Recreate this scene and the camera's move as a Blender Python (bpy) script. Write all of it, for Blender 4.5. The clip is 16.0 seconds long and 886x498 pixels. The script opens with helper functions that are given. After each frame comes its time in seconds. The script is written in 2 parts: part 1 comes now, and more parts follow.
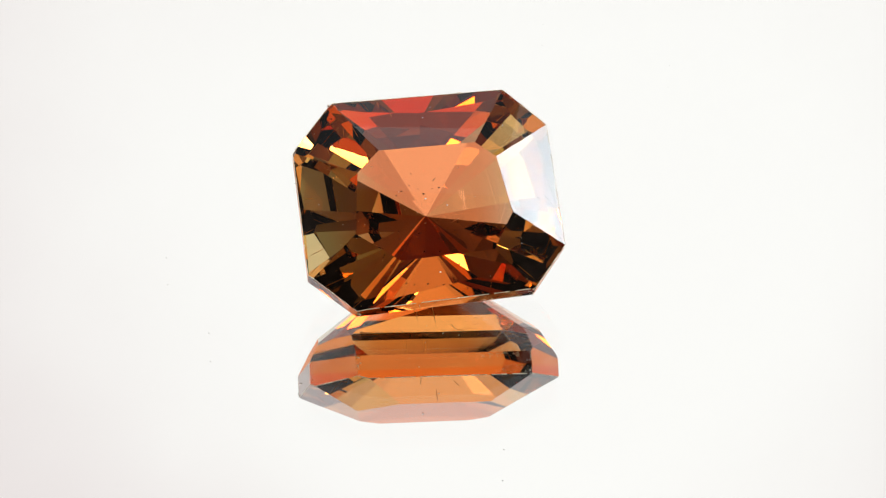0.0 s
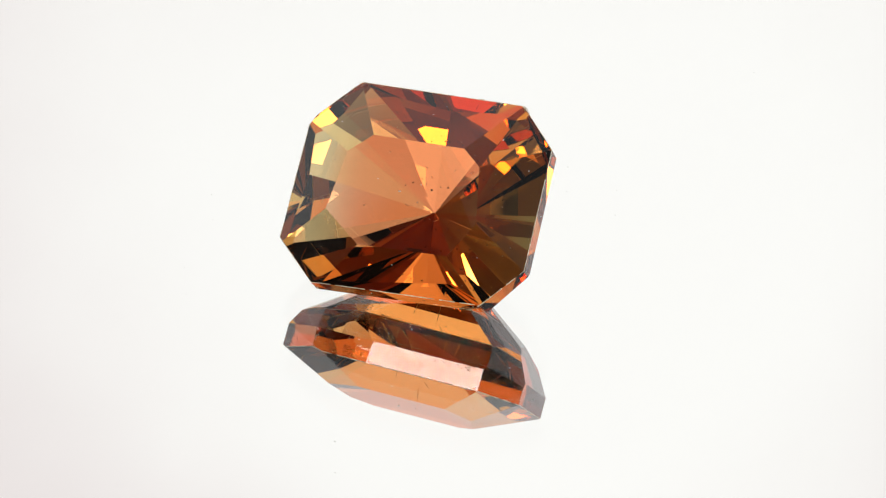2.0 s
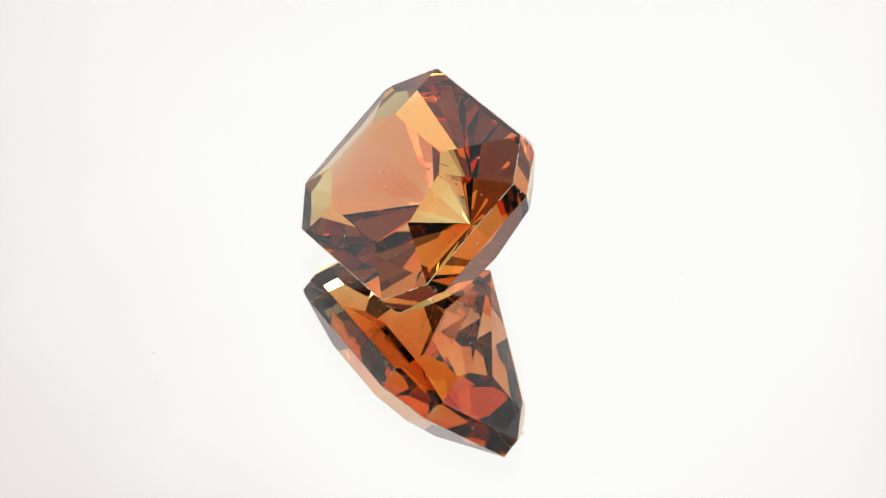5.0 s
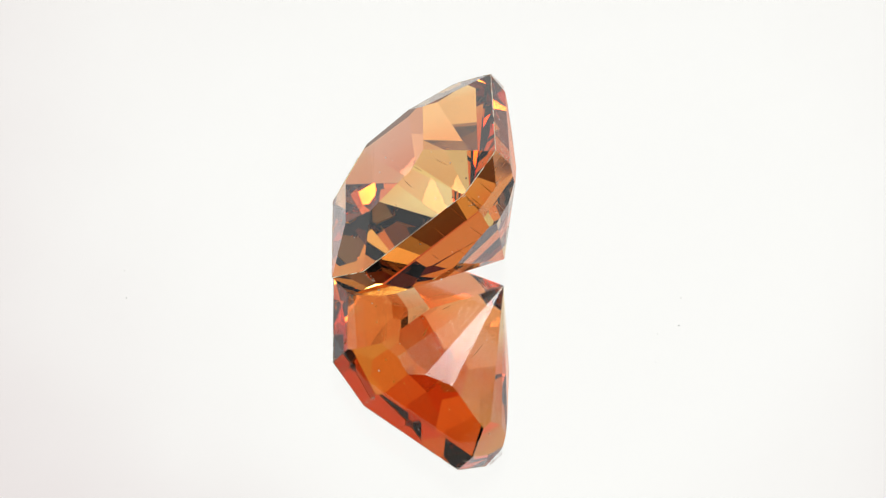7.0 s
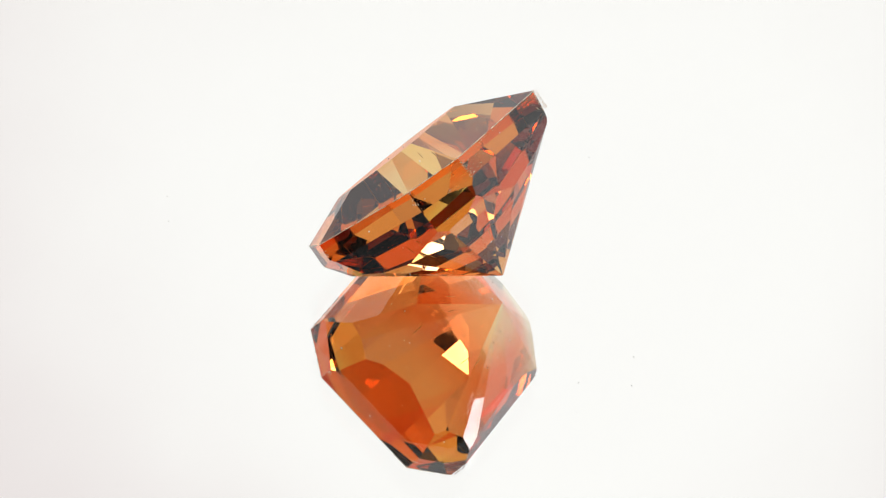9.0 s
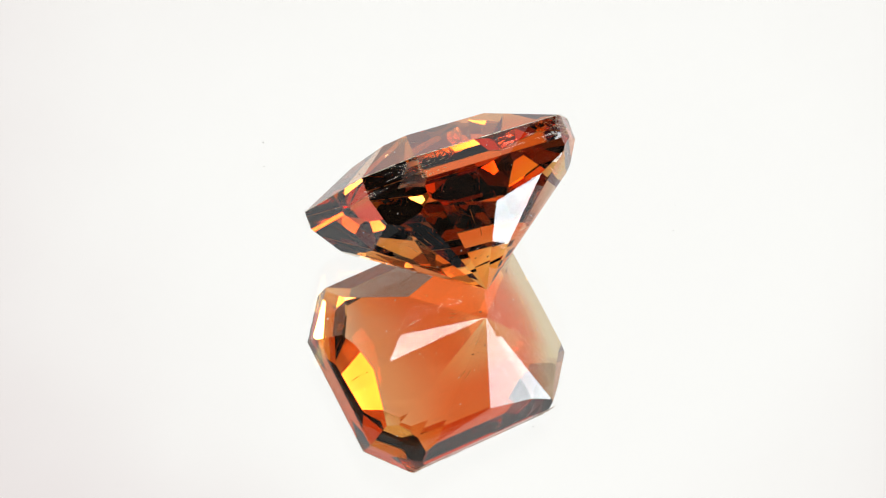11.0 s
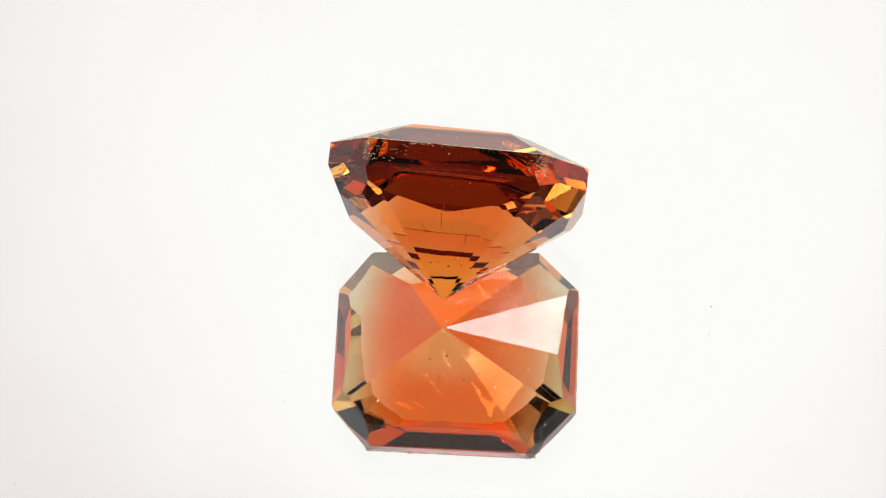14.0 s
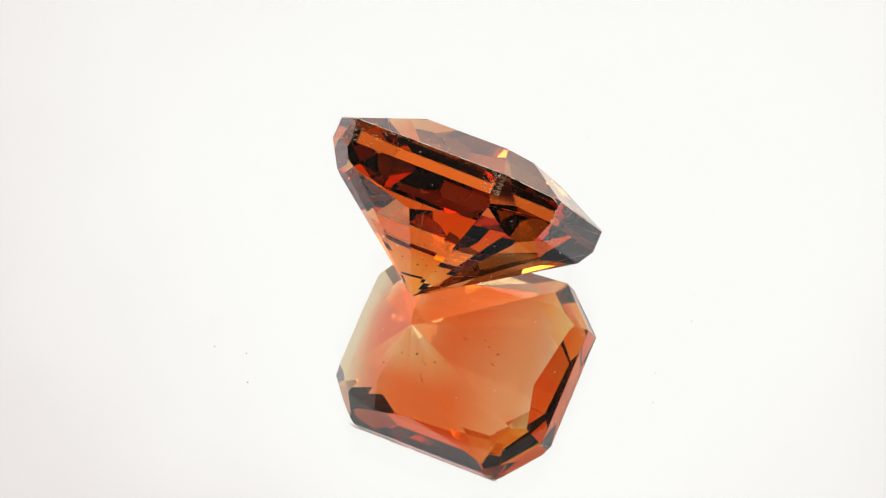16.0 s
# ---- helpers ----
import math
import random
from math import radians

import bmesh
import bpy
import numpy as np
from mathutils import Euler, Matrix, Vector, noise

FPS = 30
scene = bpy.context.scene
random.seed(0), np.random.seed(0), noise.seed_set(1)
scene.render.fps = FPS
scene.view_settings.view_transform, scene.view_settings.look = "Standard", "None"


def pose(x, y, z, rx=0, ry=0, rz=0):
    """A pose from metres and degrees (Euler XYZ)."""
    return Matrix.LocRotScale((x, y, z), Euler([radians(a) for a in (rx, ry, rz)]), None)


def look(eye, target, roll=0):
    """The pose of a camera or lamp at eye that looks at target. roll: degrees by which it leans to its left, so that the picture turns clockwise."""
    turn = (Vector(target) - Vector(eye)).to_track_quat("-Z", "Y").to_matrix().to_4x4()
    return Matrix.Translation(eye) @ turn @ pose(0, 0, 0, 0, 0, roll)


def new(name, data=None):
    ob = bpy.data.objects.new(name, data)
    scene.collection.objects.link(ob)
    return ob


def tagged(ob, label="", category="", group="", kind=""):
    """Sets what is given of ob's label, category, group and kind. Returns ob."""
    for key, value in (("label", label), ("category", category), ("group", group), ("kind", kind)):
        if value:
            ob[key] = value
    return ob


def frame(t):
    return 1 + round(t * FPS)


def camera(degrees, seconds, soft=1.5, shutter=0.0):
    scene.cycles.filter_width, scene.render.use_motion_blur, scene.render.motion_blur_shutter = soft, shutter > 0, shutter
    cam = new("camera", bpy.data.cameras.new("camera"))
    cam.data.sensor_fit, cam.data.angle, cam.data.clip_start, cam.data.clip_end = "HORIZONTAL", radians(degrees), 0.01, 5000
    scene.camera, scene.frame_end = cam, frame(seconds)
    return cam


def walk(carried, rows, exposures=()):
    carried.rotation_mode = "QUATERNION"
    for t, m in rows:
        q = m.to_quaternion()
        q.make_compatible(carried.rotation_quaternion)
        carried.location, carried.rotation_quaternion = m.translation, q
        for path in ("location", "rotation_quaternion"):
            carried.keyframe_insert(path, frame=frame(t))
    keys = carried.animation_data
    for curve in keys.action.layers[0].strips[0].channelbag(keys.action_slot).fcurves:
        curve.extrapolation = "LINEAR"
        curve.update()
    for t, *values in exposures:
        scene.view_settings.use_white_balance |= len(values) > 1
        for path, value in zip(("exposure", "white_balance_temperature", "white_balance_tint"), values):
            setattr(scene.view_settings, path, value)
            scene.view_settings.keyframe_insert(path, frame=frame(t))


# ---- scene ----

# ------------------------------------------------------------ camera
W = 0.010                 # the stone's length, 10 mm: all the stone's measures below are in this unit
LIFT = 0.061 * W          # how far the silver's image plane lies under the glass surface
ELEV = 31.6

cam = camera(22, 16.0, soft=1.2)
TARGET = Vector((0.011 * W, 0.219 * W, -LIFT))
EYE = TARGET + 9.336 * W * Vector((0, -math.cos(radians(ELEV)), math.sin(radians(ELEV))))
EYE_POSE = look(EYE, TARGET, 0.88)
walk(cam, [(0.0, EYE_POSE), (16.0, EYE_POSE)], exposures=[(0.0, 0.0), (16.0, 0.0)])

# ------------------------------------------------------------ world
world = bpy.data.worlds.new("dim_room")
scene.world = world
world.use_nodes = True
world.node_tree.nodes["Background"].inputs[0].default_value = (0.05, 0.048, 0.046, 1)
world.node_tree.nodes["Background"].inputs[1].default_value = 1.0


# ------------------------------------------------------------ materials
def material(name):
    mat = bpy.data.materials.new(name)
    mat.use_nodes = True
    nt = mat.node_tree
    nt.nodes.clear()
    out = nt.nodes.new("ShaderNodeOutputMaterial")
    return mat, nt, out


def link(nt, a, b):
    nt.links.new(a, b)


def principled(nt, out, **kw):
    p = nt.nodes.new("ShaderNodeBsdfPrincipled")
    for k, v in kw.items():
        p.inputs[k.replace("_", " ")].default_value = v
    link(nt, p.outputs[0], out.inputs[0])
    return p


def tool(nt, op, x=None, y=None):
    n = nt.nodes.new("ShaderNodeMath")
    n.operation = op
    for i, v in enumerate((x, y)):
        if v is None:
            continue
        if isinstance(v, (int, float)):
            n.inputs[i].default_value = v
        else:
            link(nt, v, n.inputs[i])
    return n.outputs[0]


def ramp(nt, value, lo, hi, smooth=True):
    n = nt.nodes.new("ShaderNodeMapRange")
    n.interpolation_type = "SMOOTHSTEP" if smooth else "LINEAR"
    n.inputs["From Min"].default_value = lo
    n.inputs["From Max"].default_value = hi
    link(nt, value, n.inputs["Value"])
    return n.outputs[0]


def blend(nt, f, a, b):
    n = nt.nodes.new("ShaderNodeMix")
    n.data_type = "RGBA"
    link(nt, f, n.inputs["Factor"])
    for key, v in (("A", a), ("B", b)):
        if isinstance(v, tuple):
            n.inputs[key].default_value = (*v, 1)
        else:
            link(nt, v, n.inputs[key])
    return n.outputs["Result"]


# several tints paint light absorbed along its path, picked by facet direction
HEART = (0.95, 0.41, 0.19)
TABLE_TINT = (0.95, 0.51, 0.36)
CROWN_TINT = (0.93, 0.54, 0.25)
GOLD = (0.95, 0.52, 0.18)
LONG_PATH_TINT = (0.88, 0.28, 0.07)
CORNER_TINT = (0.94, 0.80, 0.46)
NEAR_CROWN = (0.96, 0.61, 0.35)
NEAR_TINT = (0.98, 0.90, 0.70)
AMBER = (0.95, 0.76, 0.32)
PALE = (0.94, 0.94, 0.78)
SHORT_PATH_TINT = (0.98, 0.96, 0.70)


def gem_material(name, rough):
    """Colour zoned: salmon-red heart, pale grey-green ends. Short light paths are painted straw-yellow at the tip, long
    ones deep red.
    """
    mat, nt, out = material(name)
    tc = nt.nodes.new("ShaderNodeTexCoord")
    sep = nt.nodes.new("ShaderNodeSeparateXYZ")
    noise_n = nt.nodes.new("ShaderNodeTexNoise")
    noise_n.inputs["Scale"].default_value = 2.2 / W
    link(nt, tc.outputs["Object"], noise_n.inputs["Vector"])
    link(nt, tc.outputs["Object"], sep.inputs[0])
    nor = nt.nodes.new("ShaderNodeSeparateXYZ")
    link(nt, tc.outputs["Normal"], nor.inputs[0])

    def both(*values):
        product = values[0]
        for v in values[1:]:
            product = tool(nt, "MULTIPLY", product, v)
        return product

    wob = both(tool(nt, "SUBTRACT", noise_n.outputs[0], 0.5), 0.16 * W)
    far = tool(nt, "ADD", tool(nt, "ABSOLUTE", sep.outputs["X"]), wob)
    wide = tool(nt, "ADD", tool(nt, "ABSOLUTE", sep.outputs["Y"]), wob)
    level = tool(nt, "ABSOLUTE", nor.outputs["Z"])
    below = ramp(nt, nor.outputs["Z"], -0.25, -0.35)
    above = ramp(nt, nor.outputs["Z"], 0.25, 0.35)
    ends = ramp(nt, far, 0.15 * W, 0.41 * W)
    # the pavilion: heart, golden towards the long sides, pale towards the ends; straw tip and deep red steep facets
    # paint the light's path length
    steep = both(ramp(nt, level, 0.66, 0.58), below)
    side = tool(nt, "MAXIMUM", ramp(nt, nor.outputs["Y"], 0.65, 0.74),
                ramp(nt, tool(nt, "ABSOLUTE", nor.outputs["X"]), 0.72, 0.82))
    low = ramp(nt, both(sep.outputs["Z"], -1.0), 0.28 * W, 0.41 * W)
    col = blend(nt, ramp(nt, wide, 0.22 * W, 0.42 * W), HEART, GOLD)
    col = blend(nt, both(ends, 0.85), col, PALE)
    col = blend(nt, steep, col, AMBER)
    col = blend(nt, both(steep, side), col, LONG_PATH_TINT)
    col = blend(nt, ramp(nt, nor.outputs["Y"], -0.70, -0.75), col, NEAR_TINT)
    col = blend(nt, both(low, ramp(nt, nor.outputs["Y"], 0.25, 0.55), 0.9), col, SHORT_PATH_TINT)
    # the crown, the table and the rim between them, tinted by facet for the light's path
    top = blend(nt, both(ends, 0.8), CROWN_TINT, PALE)
    # gold tint put on corner facets for the glints there
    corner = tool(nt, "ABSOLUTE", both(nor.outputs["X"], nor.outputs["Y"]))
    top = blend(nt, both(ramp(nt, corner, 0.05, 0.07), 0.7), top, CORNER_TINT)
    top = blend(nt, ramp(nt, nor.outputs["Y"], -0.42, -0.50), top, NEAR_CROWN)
    col = blend(nt, above, col, top)
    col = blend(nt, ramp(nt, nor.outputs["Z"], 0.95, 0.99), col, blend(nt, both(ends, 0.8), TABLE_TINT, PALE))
    rim = ramp(nt, level, 0.30, 0.20)
    col = blend(nt, rim, col, blend(nt, both(noise_n.outputs[0], 0.4), LONG_PATH_TINT, AMBER))
    # worn streaks on the rim
    streak = nt.nodes.new("ShaderNodeTexNoise")
    streak.inputs["Scale"].default_value = 1.0
    streak.inputs["Detail"].default_value = 1
    sc = nt.nodes.new("ShaderNodeVectorMath"); sc.operation = "MULTIPLY"
    sc.inputs[1].default_value = (9 / W, 9 / W, 70 / W)
    link(nt, tc.outputs["Object"], sc.inputs[0])
    link(nt, sc.outputs[0], streak.inputs["Vector"])
    worn = both(ramp(nt, streak.outputs[0], 0.56, 0.66), ramp(nt, level, 0.25, 0.1))
    roughness = tool(nt, "ADD", both(worn, 0.12), rough)
    # white gloss on the outside, a coloured one where light is turned back inside
    inside = nt.nodes.new("ShaderNodeBsdfRefraction")
    inside.inputs["IOR"].default_value = 1.64
    shine = nt.nodes.new("ShaderNodeBsdfGlossy")
    fres = nt.nodes.new("ShaderNodeFresnel")
    fres.inputs["IOR"].default_value = 1.64
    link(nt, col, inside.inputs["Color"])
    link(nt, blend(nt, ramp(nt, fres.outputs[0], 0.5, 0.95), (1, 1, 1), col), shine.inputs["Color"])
    mix = nt.nodes.new("ShaderNodeMixShader")
    link(nt, fres.outputs[0], mix.inputs[0])
    for n, i in ((inside, 1), (shine, 2)):
        link(nt, roughness, n.inputs["Roughness"])
        link(nt, n.outputs[0], mix.inputs[i])
    link(nt, mix.outputs[0], out.inputs[0])
    return mat


def glass_material():
    mat, nt, out = material("mirror_glass")
    g = nt.nodes.new("ShaderNodeBsdfGlass")
    g.inputs["IOR"].default_value = 1.25
    g.inputs["Roughness"].default_value = 0.0
    g.inputs["Color"].default_value = (0.99, 0.99, 0.99, 1)
    link(nt, g.outputs[0], out.inputs[0])
    return mat


def silver_material():
    mat, nt, out = material("mirror_silver")
    principled(nt, out, Base_Color=(0.95, 0.95, 0.945, 1), Metallic=1.0, Roughness=0.0)
    return mat


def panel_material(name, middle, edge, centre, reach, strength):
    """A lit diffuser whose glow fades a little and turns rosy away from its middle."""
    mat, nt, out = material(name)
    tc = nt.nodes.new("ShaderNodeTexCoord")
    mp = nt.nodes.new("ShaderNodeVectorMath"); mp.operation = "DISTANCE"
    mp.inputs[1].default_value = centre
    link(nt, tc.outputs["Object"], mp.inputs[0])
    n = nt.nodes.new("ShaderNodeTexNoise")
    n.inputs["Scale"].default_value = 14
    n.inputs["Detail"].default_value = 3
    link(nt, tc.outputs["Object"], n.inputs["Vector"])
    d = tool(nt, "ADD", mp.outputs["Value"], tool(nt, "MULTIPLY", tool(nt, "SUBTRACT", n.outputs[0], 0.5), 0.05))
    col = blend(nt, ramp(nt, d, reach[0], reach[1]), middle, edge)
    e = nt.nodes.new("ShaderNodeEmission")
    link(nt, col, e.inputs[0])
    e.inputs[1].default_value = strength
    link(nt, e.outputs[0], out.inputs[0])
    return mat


def fabric_material(name, colour, rough=0.9):
    mat, nt, out = material(name)
    p = principled(nt, out, Roughness=rough)
    n = nt.nodes.new("ShaderNodeTexNoise")
    n.inputs["Scale"].default_value = 60
    mr = nt.nodes.new("ShaderNodeMapRange")
    mr.inputs["To Min"].default_value = 0.92
    mr.inputs["To Max"].default_value = 1.06
    link(nt, n.outputs[0], mr.inputs[0])
    mx = nt.nodes.new("ShaderNodeVectorMath"); mx.operation = "SCALE"
    mx.inputs[0].default_value = colour
    link(nt, mr.outputs[0], mx.inputs["Scale"])
    link(nt, mx.outputs[0], p.inputs["Base Color"])
    return mat


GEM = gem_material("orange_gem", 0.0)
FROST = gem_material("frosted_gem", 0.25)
INCLUSION = fabric_material("dark_inclusion", (0.06, 0.025, 0.015), 0.5)
GLASS = glass_material()
SILVER = silver_material()
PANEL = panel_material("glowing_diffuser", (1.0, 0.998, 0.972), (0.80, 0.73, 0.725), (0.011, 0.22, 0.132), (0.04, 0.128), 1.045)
# fill glow added above and beside the stone, to brighten its facets
TOP_FILL = panel_material("top_fill_glow", (1.0, 0.995, 0.99), (0.17, 0.167, 0.165), (0, 0.20, 0.37), (0.11, 0.21), 1.25)
SIDE_FILL = panel_material("side_fill_glow", (1.0, 0.99, 0.98), (0.8, 0.78, 0.77), (0, 0.08, 0.15), (0.2, 0.4), 0.9)
LAMP = panel_material("lamp_diffuser", (0.96, 1.0, 1.04), (0.30, 0.32, 0.35), (0, 0, 0), (0.014, 0.050), 13.5)
TUBE = panel_material("tube_diffuser", (1.0, 0.99, 0.96), (0.5, 0.5, 0.49), (0, 0, 0), (0.055, 0.090), 14.0)
WHITE = fabric_material("white_fabric", (0.80, 0.79, 0.79))
# brown of unseen cloths, added to warm and darken the stone's dark facets
SIDE_CLOTH = fabric_material("brown_side_cloth", (0.34, 0.25, 0.20))
FRONT_CLOTH = fabric_material("brown_front_cloth", (0.17, 0.10, 0.065))
HOUSING = fabric_material("black_plastic", (0.02, 0.02, 0.021), 0.45)
NEEDLE = fabric_material("pale_needle", (0.75, 0.45, 0.22), 0.4)
WORN = fabric_material("worn_stone", (0.62, 0.42, 0.24), 0.6)
PALE_DUST = fabric_material("pale_dust", (0.78, 0.75, 0.70))
# pale colour for the painted rim highlight and for the frosty corner bruises
EDGE = fabric_material("frost_and_edge_highlight", (0.85, 0.74, 0.56), 0.35)
DUST = fabric_material("grey_dust", (0.45, 0.43, 0.41))


# ------------------------------------------------------------ helpers of this scene
def mesh_of(name, bm, mats):
    me = bpy.data.meshes.new(name)
    bm.to_mesh(me)
    bm.free()
    for m in mats:
        me.materials.append(m)
    return me


def part(name, bm, mat, parent, label=""):
    ob = new(name, mesh_of(name, bm, [mat]))
    ob.parent = parent
    if label:
        ob["label"] = label
    return ob


def box(bm, x0, x1, y0, y1, z0, z1):
    m = Matrix.LocRotScale(((x0 + x1) / 2, (y0 + y1) / 2, (z0 + z1) / 2), None, (x1 - x0, y1 - y0, z1 - z0))
    return bmesh.ops.create_cube(bm, size=1, matrix=m)


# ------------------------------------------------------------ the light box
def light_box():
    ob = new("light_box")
    tagged(ob, "light box with glowing back panel; unseen fill panels and brown shading cloths added", "light box", kind="structure")
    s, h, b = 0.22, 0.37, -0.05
    # only the back panel shows in the mirror; fill panels and cloths are added
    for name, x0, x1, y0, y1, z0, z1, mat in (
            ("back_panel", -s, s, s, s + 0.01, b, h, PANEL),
            ("top_fill_panel", -s, s, -s, s, h, h + 0.01, TOP_FILL),
            ("side_fill_panel", -s - 0.01, -s, -0.06, s, b, h, SIDE_FILL),
            ("side_fill_panel", s, s + 0.01, -0.06, s, b, h, SIDE_FILL),
            ("side_shade_cloth", -s - 0.01, -s, -s, -0.06, b, h, SIDE_CLOTH),
            ("side_shade_cloth", s, s + 0.01, -s, -0.06, b, h, SIDE_CLOTH),
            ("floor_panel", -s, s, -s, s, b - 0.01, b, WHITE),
            ("front_shade_cloth", -s, s, -s - 0.01, -s, b, h, FRONT_CLOTH)):
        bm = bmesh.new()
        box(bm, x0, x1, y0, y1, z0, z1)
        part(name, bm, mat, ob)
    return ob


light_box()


def lamp(azimuth, height, distance, wide, tall, glow):
    """An LED lamp that faces the stone. azimuth: degrees from the back panel towards the camera's right."""
    a, e = radians(azimuth), radians(height)
    at = Vector((math.sin(a) * math.cos(e), math.cos(a) * math.cos(e), math.sin(e))) * distance
    ob = new("led_lamp")
    tagged(ob, "small black LED lamp with a bright white diffuser", "lamp", group="lamps beside the stone")
    ob.matrix_world = look(at, (0, 0, 0.003))
    bm = bmesh.new()
    box(bm, -wide / 2 - 0.004, wide / 2 + 0.004, -tall / 2 - 0.004, tall / 2 + 0.004, 0.001, 0.016)
    bmesh.ops.bevel(bm, geom=bm.edges[:], offset=0.002, segments=2, affect="EDGES")
    part("housing", bm, HOUSING, ob)
    bm = bmesh.new()
    box(bm, -wide / 2, wide / 2, -tall / 2, tall / 2, -0.001, 0.0005)
    part("diffuser", bm, glow, ob, "glowing white diffuser")
    foot = at.z + 0.05
    bm = bmesh.new()
    bmesh.ops.create_cone(bm, cap_ends=True, segments=24, radius1=0.004, radius2=0.004, depth=foot)
    stem = part("stem", bm, HOUSING, ob)
    stem.matrix_parent_inverse = ob.matrix_world.inverted()
    back = at * 1.1
    stem.location = (back.x, back.y, at.z - foot / 2)
    return ob


lamp(91, 30.0, 0.19, 0.080, 0.048, LAMP)
lamp(-149.5, 26.5, 0.19, 0.026, 0.134, TUBE)


# ------------------------------------------------------------ the mirror turntable
GLASS_T = LIFT / 0.572


def turntable():
    ob = new("mirror_turntable")
    tagged(ob, "round clear glass mirror on a turning stand", "mirror")
    r = 0.075

    def disc(r, z0, z1):
        bm = bmesh.new()
        bmesh.ops.create_cone(bm, cap_ends=True, segments=128, radius1=r, radius2=r, depth=z1 - z0,
                              matrix=Matrix.Translation((0, 0, (z0 + z1) / 2)))
        return bm
    part("glass", disc(r, -GLASS_T - 0.0004, 0.0), GLASS, ob, "clear front glass of the mirror")
    part("silver", disc(r - 0.0005, -GLASS_T - 0.0003, -GLASS_T), SILVER, ob, "silvered mirror coating")
    part("base", disc(r + 0.004, -0.05, -GLASS_T - 0.0006), WHITE, ob, "white turntable base")
    return ob


TABLE = turntable()

# ------------------------------------------------------------ the stone
TILT, LEAN = 40.9, -4.0
# corners of the girdle, clockwise from the far left one
RIM = [(-0.333, 0.429), (0.345, 0.411), (0.494, 0.247), (0.492, -0.250),
       (0.352, -0.409), (-0.338, -0.416), (-0.506, -0.256), (-0.505, 0.243)]
LOW, HIGH, TOP, DEPTH = -0.046, 0.042, 0.152, 0.494
TABLE_TILT = 4.5
CULET = Vector((0.002, 0.034, -DEPTH))
OFF = Vector((-0.063, -0.087, 0.412 - 0.061))
TURN0, RATE = 11.7, -13.854
STAND = Matrix.Rotation(radians(TILT), 4, "X") @ Matrix.Rotation(radians(LEAN), 4, "Y")


def stone():
    """A cut stone, ground facet by facet: each facet is a plane that takes away what lies outside it."""
    bm = bmesh.new()
    bmesh.ops.create_cube(bm, size=3)

    def cut(n, p, mat=0):
        n = Vector(n).normalized()
        geom = bm.verts[:] + bm.edges[:] + bm.faces[:]
        r = bmesh.ops.bisect_plane(bm, geom=geom, dist=1e-6, plane_co=p, plane_no=n, clear_outer=True)
        edges = [e for e in r["geom_cut"] if isinstance(e, bmesh.types.BMEdge)]
        if edges:
            for f in bmesh.ops.contextual_create(bm, geom=edges)["faces"]:
                f.material_index = mat

    up = Vector((0, 0, 1))
    sides = []
    for i in range(8):
        p, q = Vector((*RIM[i], 0)), Vector((*RIM[(i + 1) % 8], 0))
        out = (q - p).cross(up).normalized() * -1
        sides.append((out, (p + q) / 2))
    kinds = ["far", "corner", "end", "corner", "near", "corner", "end", "corner"]

    def tier(out, p, angle, z, sign, mat=0):
        a = radians(angle)
        cut(out * math.sin(a) + up * sign * math.cos(a), Vector((p.x, p.y, z)), mat)

    for out, p in sides:
        cut(out, p)
    # crown: the table and one step
    cut(Vector((0, -math.tan(radians(TABLE_TILT)), 1)), up * TOP)
    for (out, p), kind in zip(sides, kinds):
        angle = {"far": 26, "near": 31, "end": 27, "corner": 23.5}[kind]
        if kind == "corner" and p.x < 0 and p.y < 0:
            out, angle = Matrix.Rotation(radians(12), 3, "Z") @ out, 24
        tier(out, p, angle, HIGH, 1)
    # pavilion: a steep tier under the girdle
    for (out, p), kind in zip(sides, kinds):
        angle = {"far": 61.5, "near": 50, "end": 62, "corner": 59 if p.y > 0 else 62}[kind]
        if kind == "corner" and p.x > 0 and p.y < 0:
            out, angle = Matrix.Rotation(radians(6), 3, "Z") @ out, 57
        tier(out, p, angle, LOW, -1)

    # then facets that meet in the culet: a pair to each side, one to each corner, a blade between them
    def to_tip(azimuth, slope):
        a = radians(azimuth)
        cut(Vector((math.cos(a) * slope, math.sin(a) * slope, -1)), CULET)
    for az, slope in ((66.5, 0.862), (82.2, 0.975), (94.8, 0.980), (104, 0.918), (120, 0.835), (13, 0.74), (-9.5, 0.705), (167, 0.74), (189, 0.74)):
        to_tip(az, slope)
    for az, slope in ((49, 0.777), (131, 0.777), (223, 0.70), (317, 0.70)):
        to_tip(az, slope)
    for az, slope in ((211, 0.70), (329, 0.70)):
        to_tip(az, slope)
    # the facet on which it lies
    flat = STAND.to_3x3().inverted()
    cut(flat @ Vector((0, 0, -1)), flat @ Vector((0, 0, 0.004 - OFF.z)))
    # chipped corners of the girdle
    for i, depth, z in ((0, 0.011, -0.01), (1, 0.009, -0.01), (7, 0.003, 0.03)):
        c = Vector((*RIM[i], 0))
        d = c.normalized()
        cut(d + up * (0.5 if z > 0 else -0.12), c - d * depth + up * z, 1)
    bmesh.ops.dissolve_limit(bm, angle_limit=0.001, verts=bm.verts[:], edges=bm.edges[:], delimit={"MATERIAL"})
    bmesh.ops.recalc_face_normals(bm, faces=bm.faces[:])
    bmesh.ops.scale(bm, vec=(W, W, W), verts=bm.verts[:])
    ob = new("gemstone")
    tagged(ob, "orange octagon-cut gemstone lying tilted on a mirror", "gemstone")

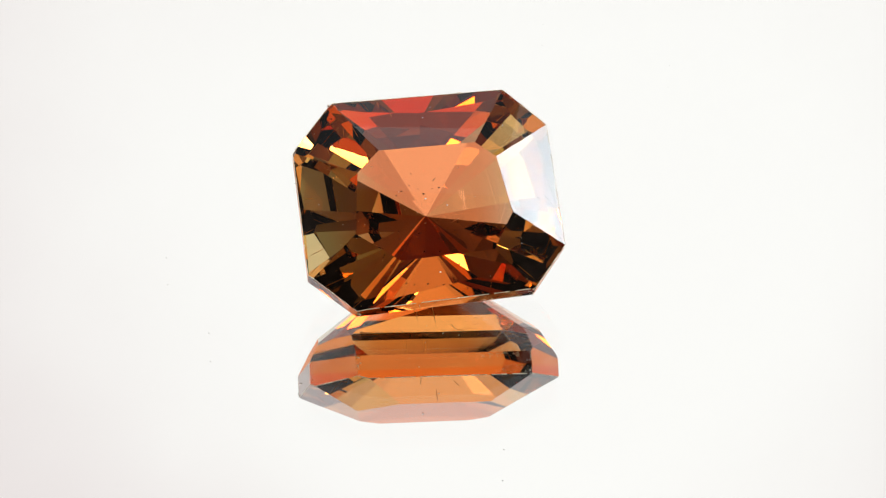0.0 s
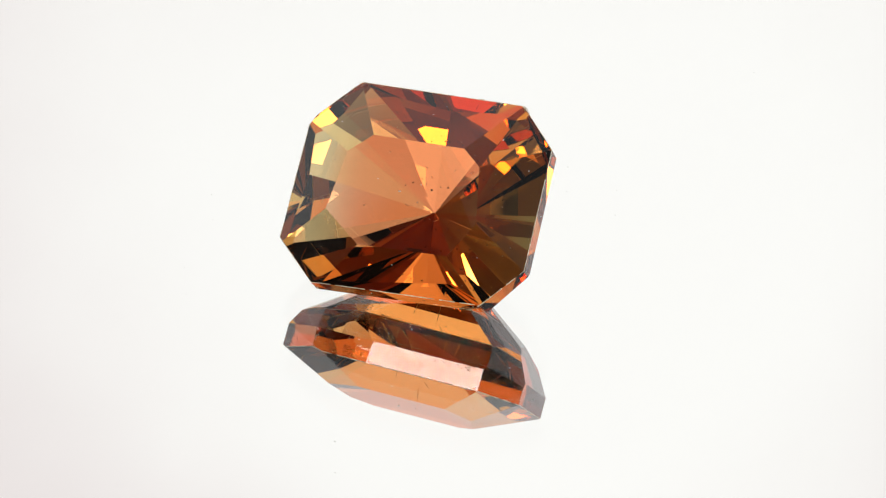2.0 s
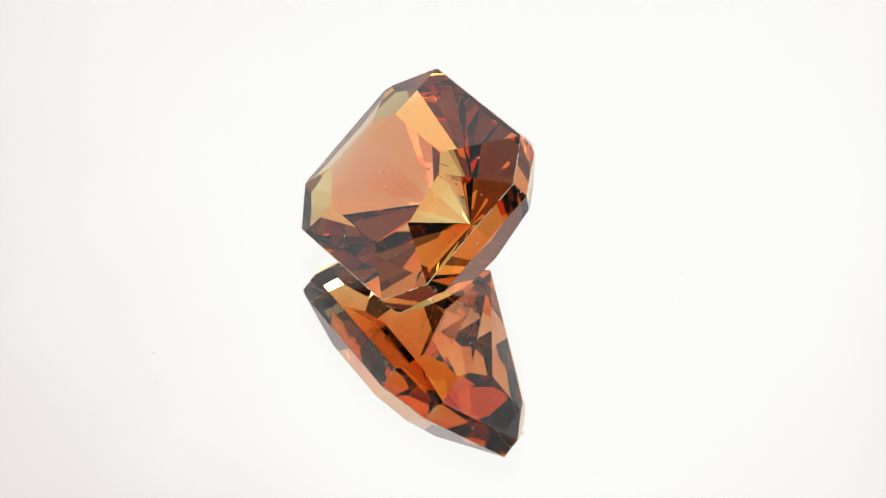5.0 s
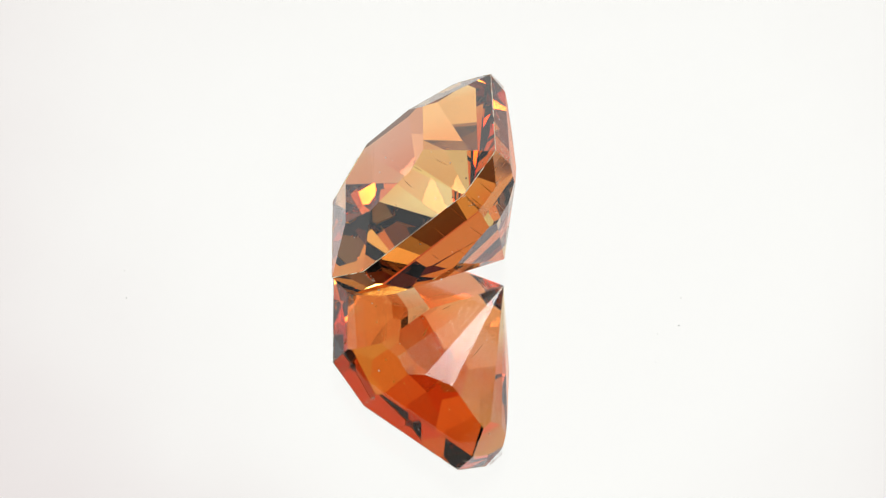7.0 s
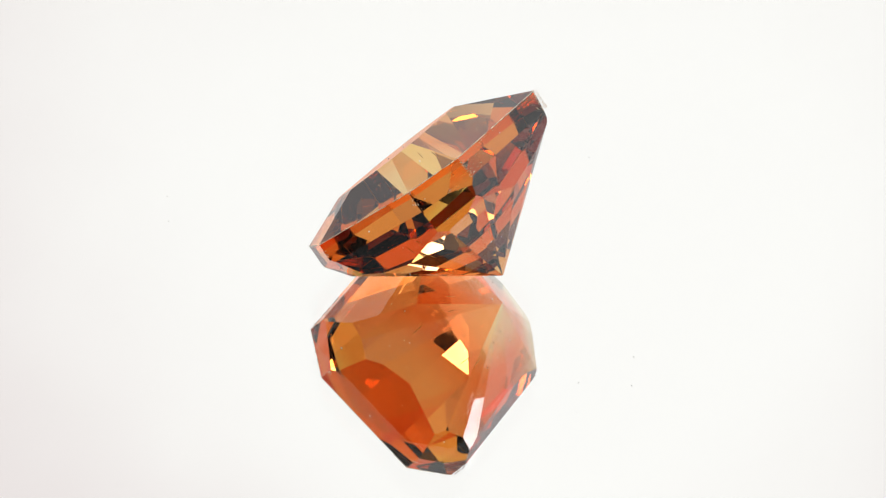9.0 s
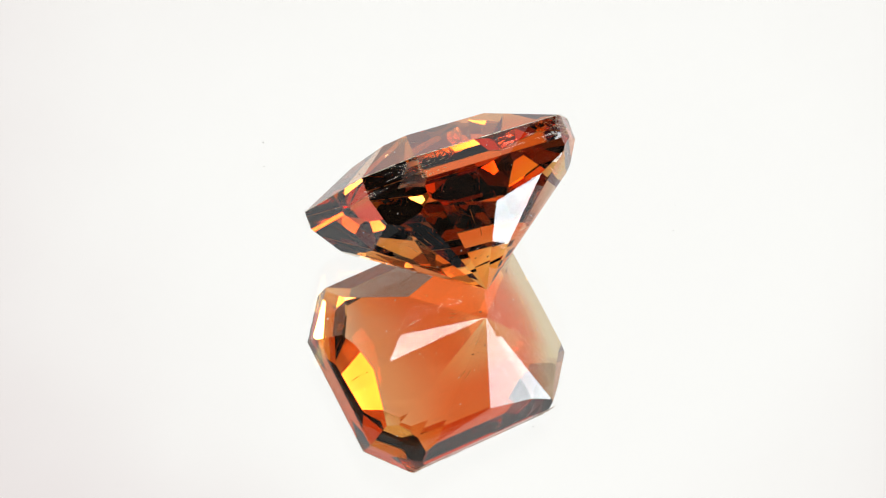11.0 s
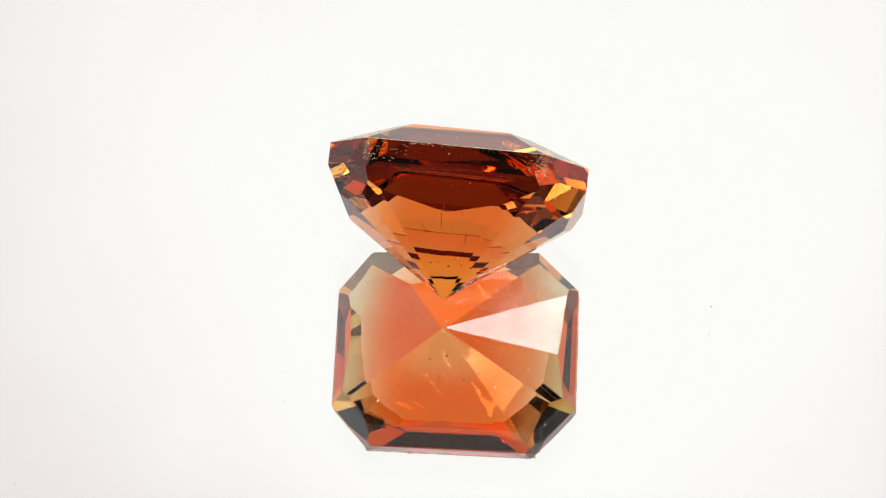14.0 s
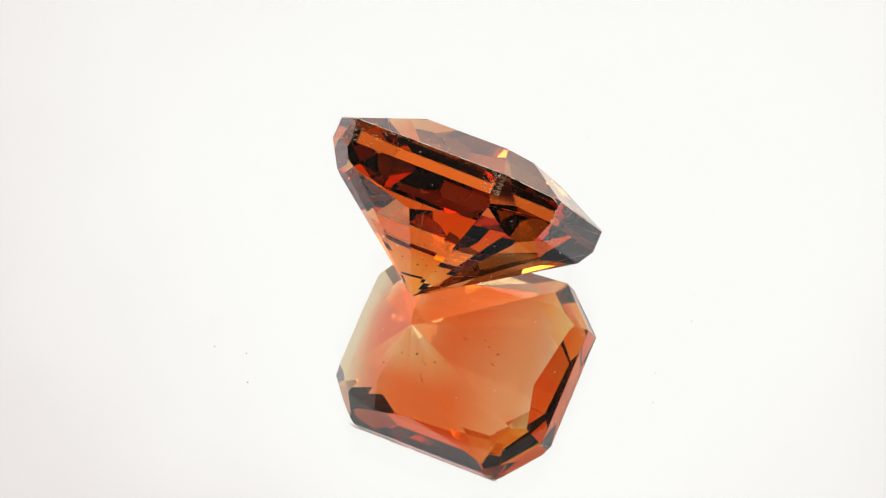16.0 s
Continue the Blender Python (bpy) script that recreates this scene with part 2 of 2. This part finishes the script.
    def zone(f):
        if f.normal.z > 0.97:
            return "table_facet"
        if f.normal.z > 0.3:
            return "crown"
        return "girdle" if f.normal.z > -0.2 else "pavilion"
    for name, label in (("table_facet", "large flat polished top facet"), ("crown", "sloping polished facets round the top"),
                        ("girdle", "narrow worn rim with chipped corners"), ("pavilion", "steep facets meeting in a point")):
        piece = bm.copy()
        bmesh.ops.delete(piece, geom=[f for f in piece.faces if zone(f) != name], context="FACES")
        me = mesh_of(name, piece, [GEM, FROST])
        child = new(name, me)
        child.parent = ob
        child["label"] = label
    rims = [[v.co.copy() for v in e.verts] for e in bm.edges
            if {zone(f) for f in e.link_faces} == {"crown", "girdle"}]
    corners = [[v.co.copy() for v in e.verts] for e in bm.edges if all(zone(f) == "girdle" for f in e.link_faces)]
    facets = [(f.normal.copy(), [v.co.copy() for v in f.verts], f.calc_area()) for f in bm.faces]
    bm.free()
    return ob, facets, rims, corners


STONE, FACETS, RIMS, CORNERS = stone()


def speck(bm, at, r, stretch=(1, 1, 1), turn=(0, 0, 0)):
    m = Matrix.LocRotScale(at, Euler(turn), stretch)
    bmesh.ops.create_icosphere(bm, subdivisions=1, radius=r, matrix=m)


def inclusions():
    """Dark grains near the tip, fine needles in the heart, as the stone holds them."""
    rng = random.Random(7)
    for i in range(7):
        bm = bmesh.new()
        speck(bm, Vector((-0.11 + i * 0.028 + rng.uniform(-0.008, 0.008), 0.12 + rng.uniform(-0.03, 0.03), -0.345 + rng.uniform(-0.02, 0.02))) * W,
              rng.uniform(0.0022, 0.0044) * W, (1.3, 1, 0.8), (rng.random(), rng.random(), 0))
        part("inclusion", bm, INCLUSION, STONE, "tiny dark grain inside the stone" if i == 0 else "")
    for x, y, z, long, lean in ((0.03, 0.10, -0.13, 0.10, 0.05), (-0.05, -0.02, -0.16, 0.07, -0.1), (0.09, -0.08, -0.10, 0.06, 0.6)):
        bm = bmesh.new()
        speck(bm, Vector((x, y, z)) * W, 0.0016 * W, (1, 1, long / 0.0032), (0.1, lean, 0.3))
        part("needle", bm, NEEDLE, STONE, "hair-thin pale needle inside the stone")


inclusions()


def dust():
    """A few grains of dust on the mirror."""
    rng = random.Random(21)
    bm = bmesh.new()
    for i in range(12):
        a, d = rng.uniform(0, math.tau), rng.uniform(0.9, 2.6) * W
        r = rng.uniform(0.0012, 0.003) * W
        speck(bm, (math.cos(a) * d, math.sin(a) * d, r * 0.6), r, (1, rng.uniform(0.5, 1), 0.6))
    return part("dust", bm, DUST, TABLE, "grains of dust on the glass")


def wear():
    """Scratched, chipped places where the rim meets the long sides, built of pale slivers."""
    rng = random.Random(5)
    for x0, x1, y, z0, z1, count in ((0.18, 0.345, 0.416, -0.045, 0.030, 90), (-0.345, -0.26, 0.428, -0.040, 0.040, 120),
                                     (-0.25, 0.18, 0.420, 0.030, 0.042, 110), (-0.10, 0.30, -0.411, -0.044, -0.025, 80)):
        bm = bmesh.new()
        for i in range(count):
            u = rng.random() ** 2.5
            x = x1 + (x0 - x1) * u if abs(x1) > abs(x0) else x0 + (x1 - x0) * u
            speck(bm, Vector((x, y, rng.uniform(z0, z1))) * W, rng.uniform(0.0007, 0.0015) * W,
                  (rng.uniform(1.5, 7), 0.5, rng.uniform(0.4, 1.0)), (0, rng.uniform(-0.5, 0.5), 0))
        part("worn_edge", bm, WORN, STONE, "pale scratched and chipped place on the rim")


def rim_edges():
    """Thin uneven pale lines that paint the highlight on the rim's sharp edges, with bruised corners."""
    rng = random.Random(3)
    bm = bmesh.new()
    for a, b in RIMS:
        steps = max(2, int((b - a).length / (0.02 * W)))
        turn = (b - a).to_track_quat("Z", "Y").to_matrix().to_4x4()
        for i in range(steps):
            if rng.random() < 0.12:
                continue
            r0, r1 = rng.uniform(0.0007, 0.0021) * W, rng.uniform(0.0007, 0.0021) * W
            bmesh.ops.create_cone(bm, cap_ends=True, segments=6, radius1=r0, radius2=r1, depth=(b - a).length / steps,
                                  matrix=Matrix.Translation(a.lerp(b, (i + 0.5) / steps)) @ turn)
    part("rim_highlight", bm, EDGE, STONE, "thin pale line painting the bright edge highlight of the rim")
    bm = bmesh.new()
    for a, b in CORNERS:
        for i in range(26):
            at, off = a.lerp(b, rng.random()), rng.gauss(0, 0.008) * W
            out = Vector((at.x, at.y, 0)).normalized()
            at += Vector((-out.y, out.x, 0)) * off - out * (abs(off) * 0.45 + 0.001 * W)
            speck(bm, at, rng.uniform(0.001, 0.0026) * W, (1, 1, rng.uniform(0.6, 1.8)), (rng.random(), rng.random(), 0))
    part("corner_bruise", bm, EDGE, STONE, "frosty bruised corners of the rim")


def grains():
    """Dust grains that lie on the facets."""
    rng = random.Random(11)
    bm = bmesh.new()
    for normal, corners, area in FACETS:
        for i in range(min(7, int(area / W ** 2 * 16 + rng.random()))):
            shares = [rng.random() + 0.05 for c in corners]
            at = sum((c * k for c, k in zip(corners, shares)), Vector()) / sum(shares)
            r = rng.uniform(0.0012, 0.0028) * W
            speck(bm, at + normal * r * 0.5, r, (rng.uniform(1, 2.5), 1, 0.8), (rng.random(), rng.random(), rng.random()))
    tagged(part("dust", bm, PALE_DUST, STONE, "pale dust grains on the facets"), kind="stuff")


wear()
rim_edges()
grains()
dust()


def motions():
    times = [i * 0.5 for i in range(33)]
    walk(TABLE, [(t, Matrix.Rotation(radians(RATE * t), 4, "Z")) for t in times])
    walk(STONE, [(t, Matrix.Rotation(radians(TURN0 + RATE * t), 4, "Z") @ Matrix.Translation(OFF * W) @ STAND) for t in times])


motions()
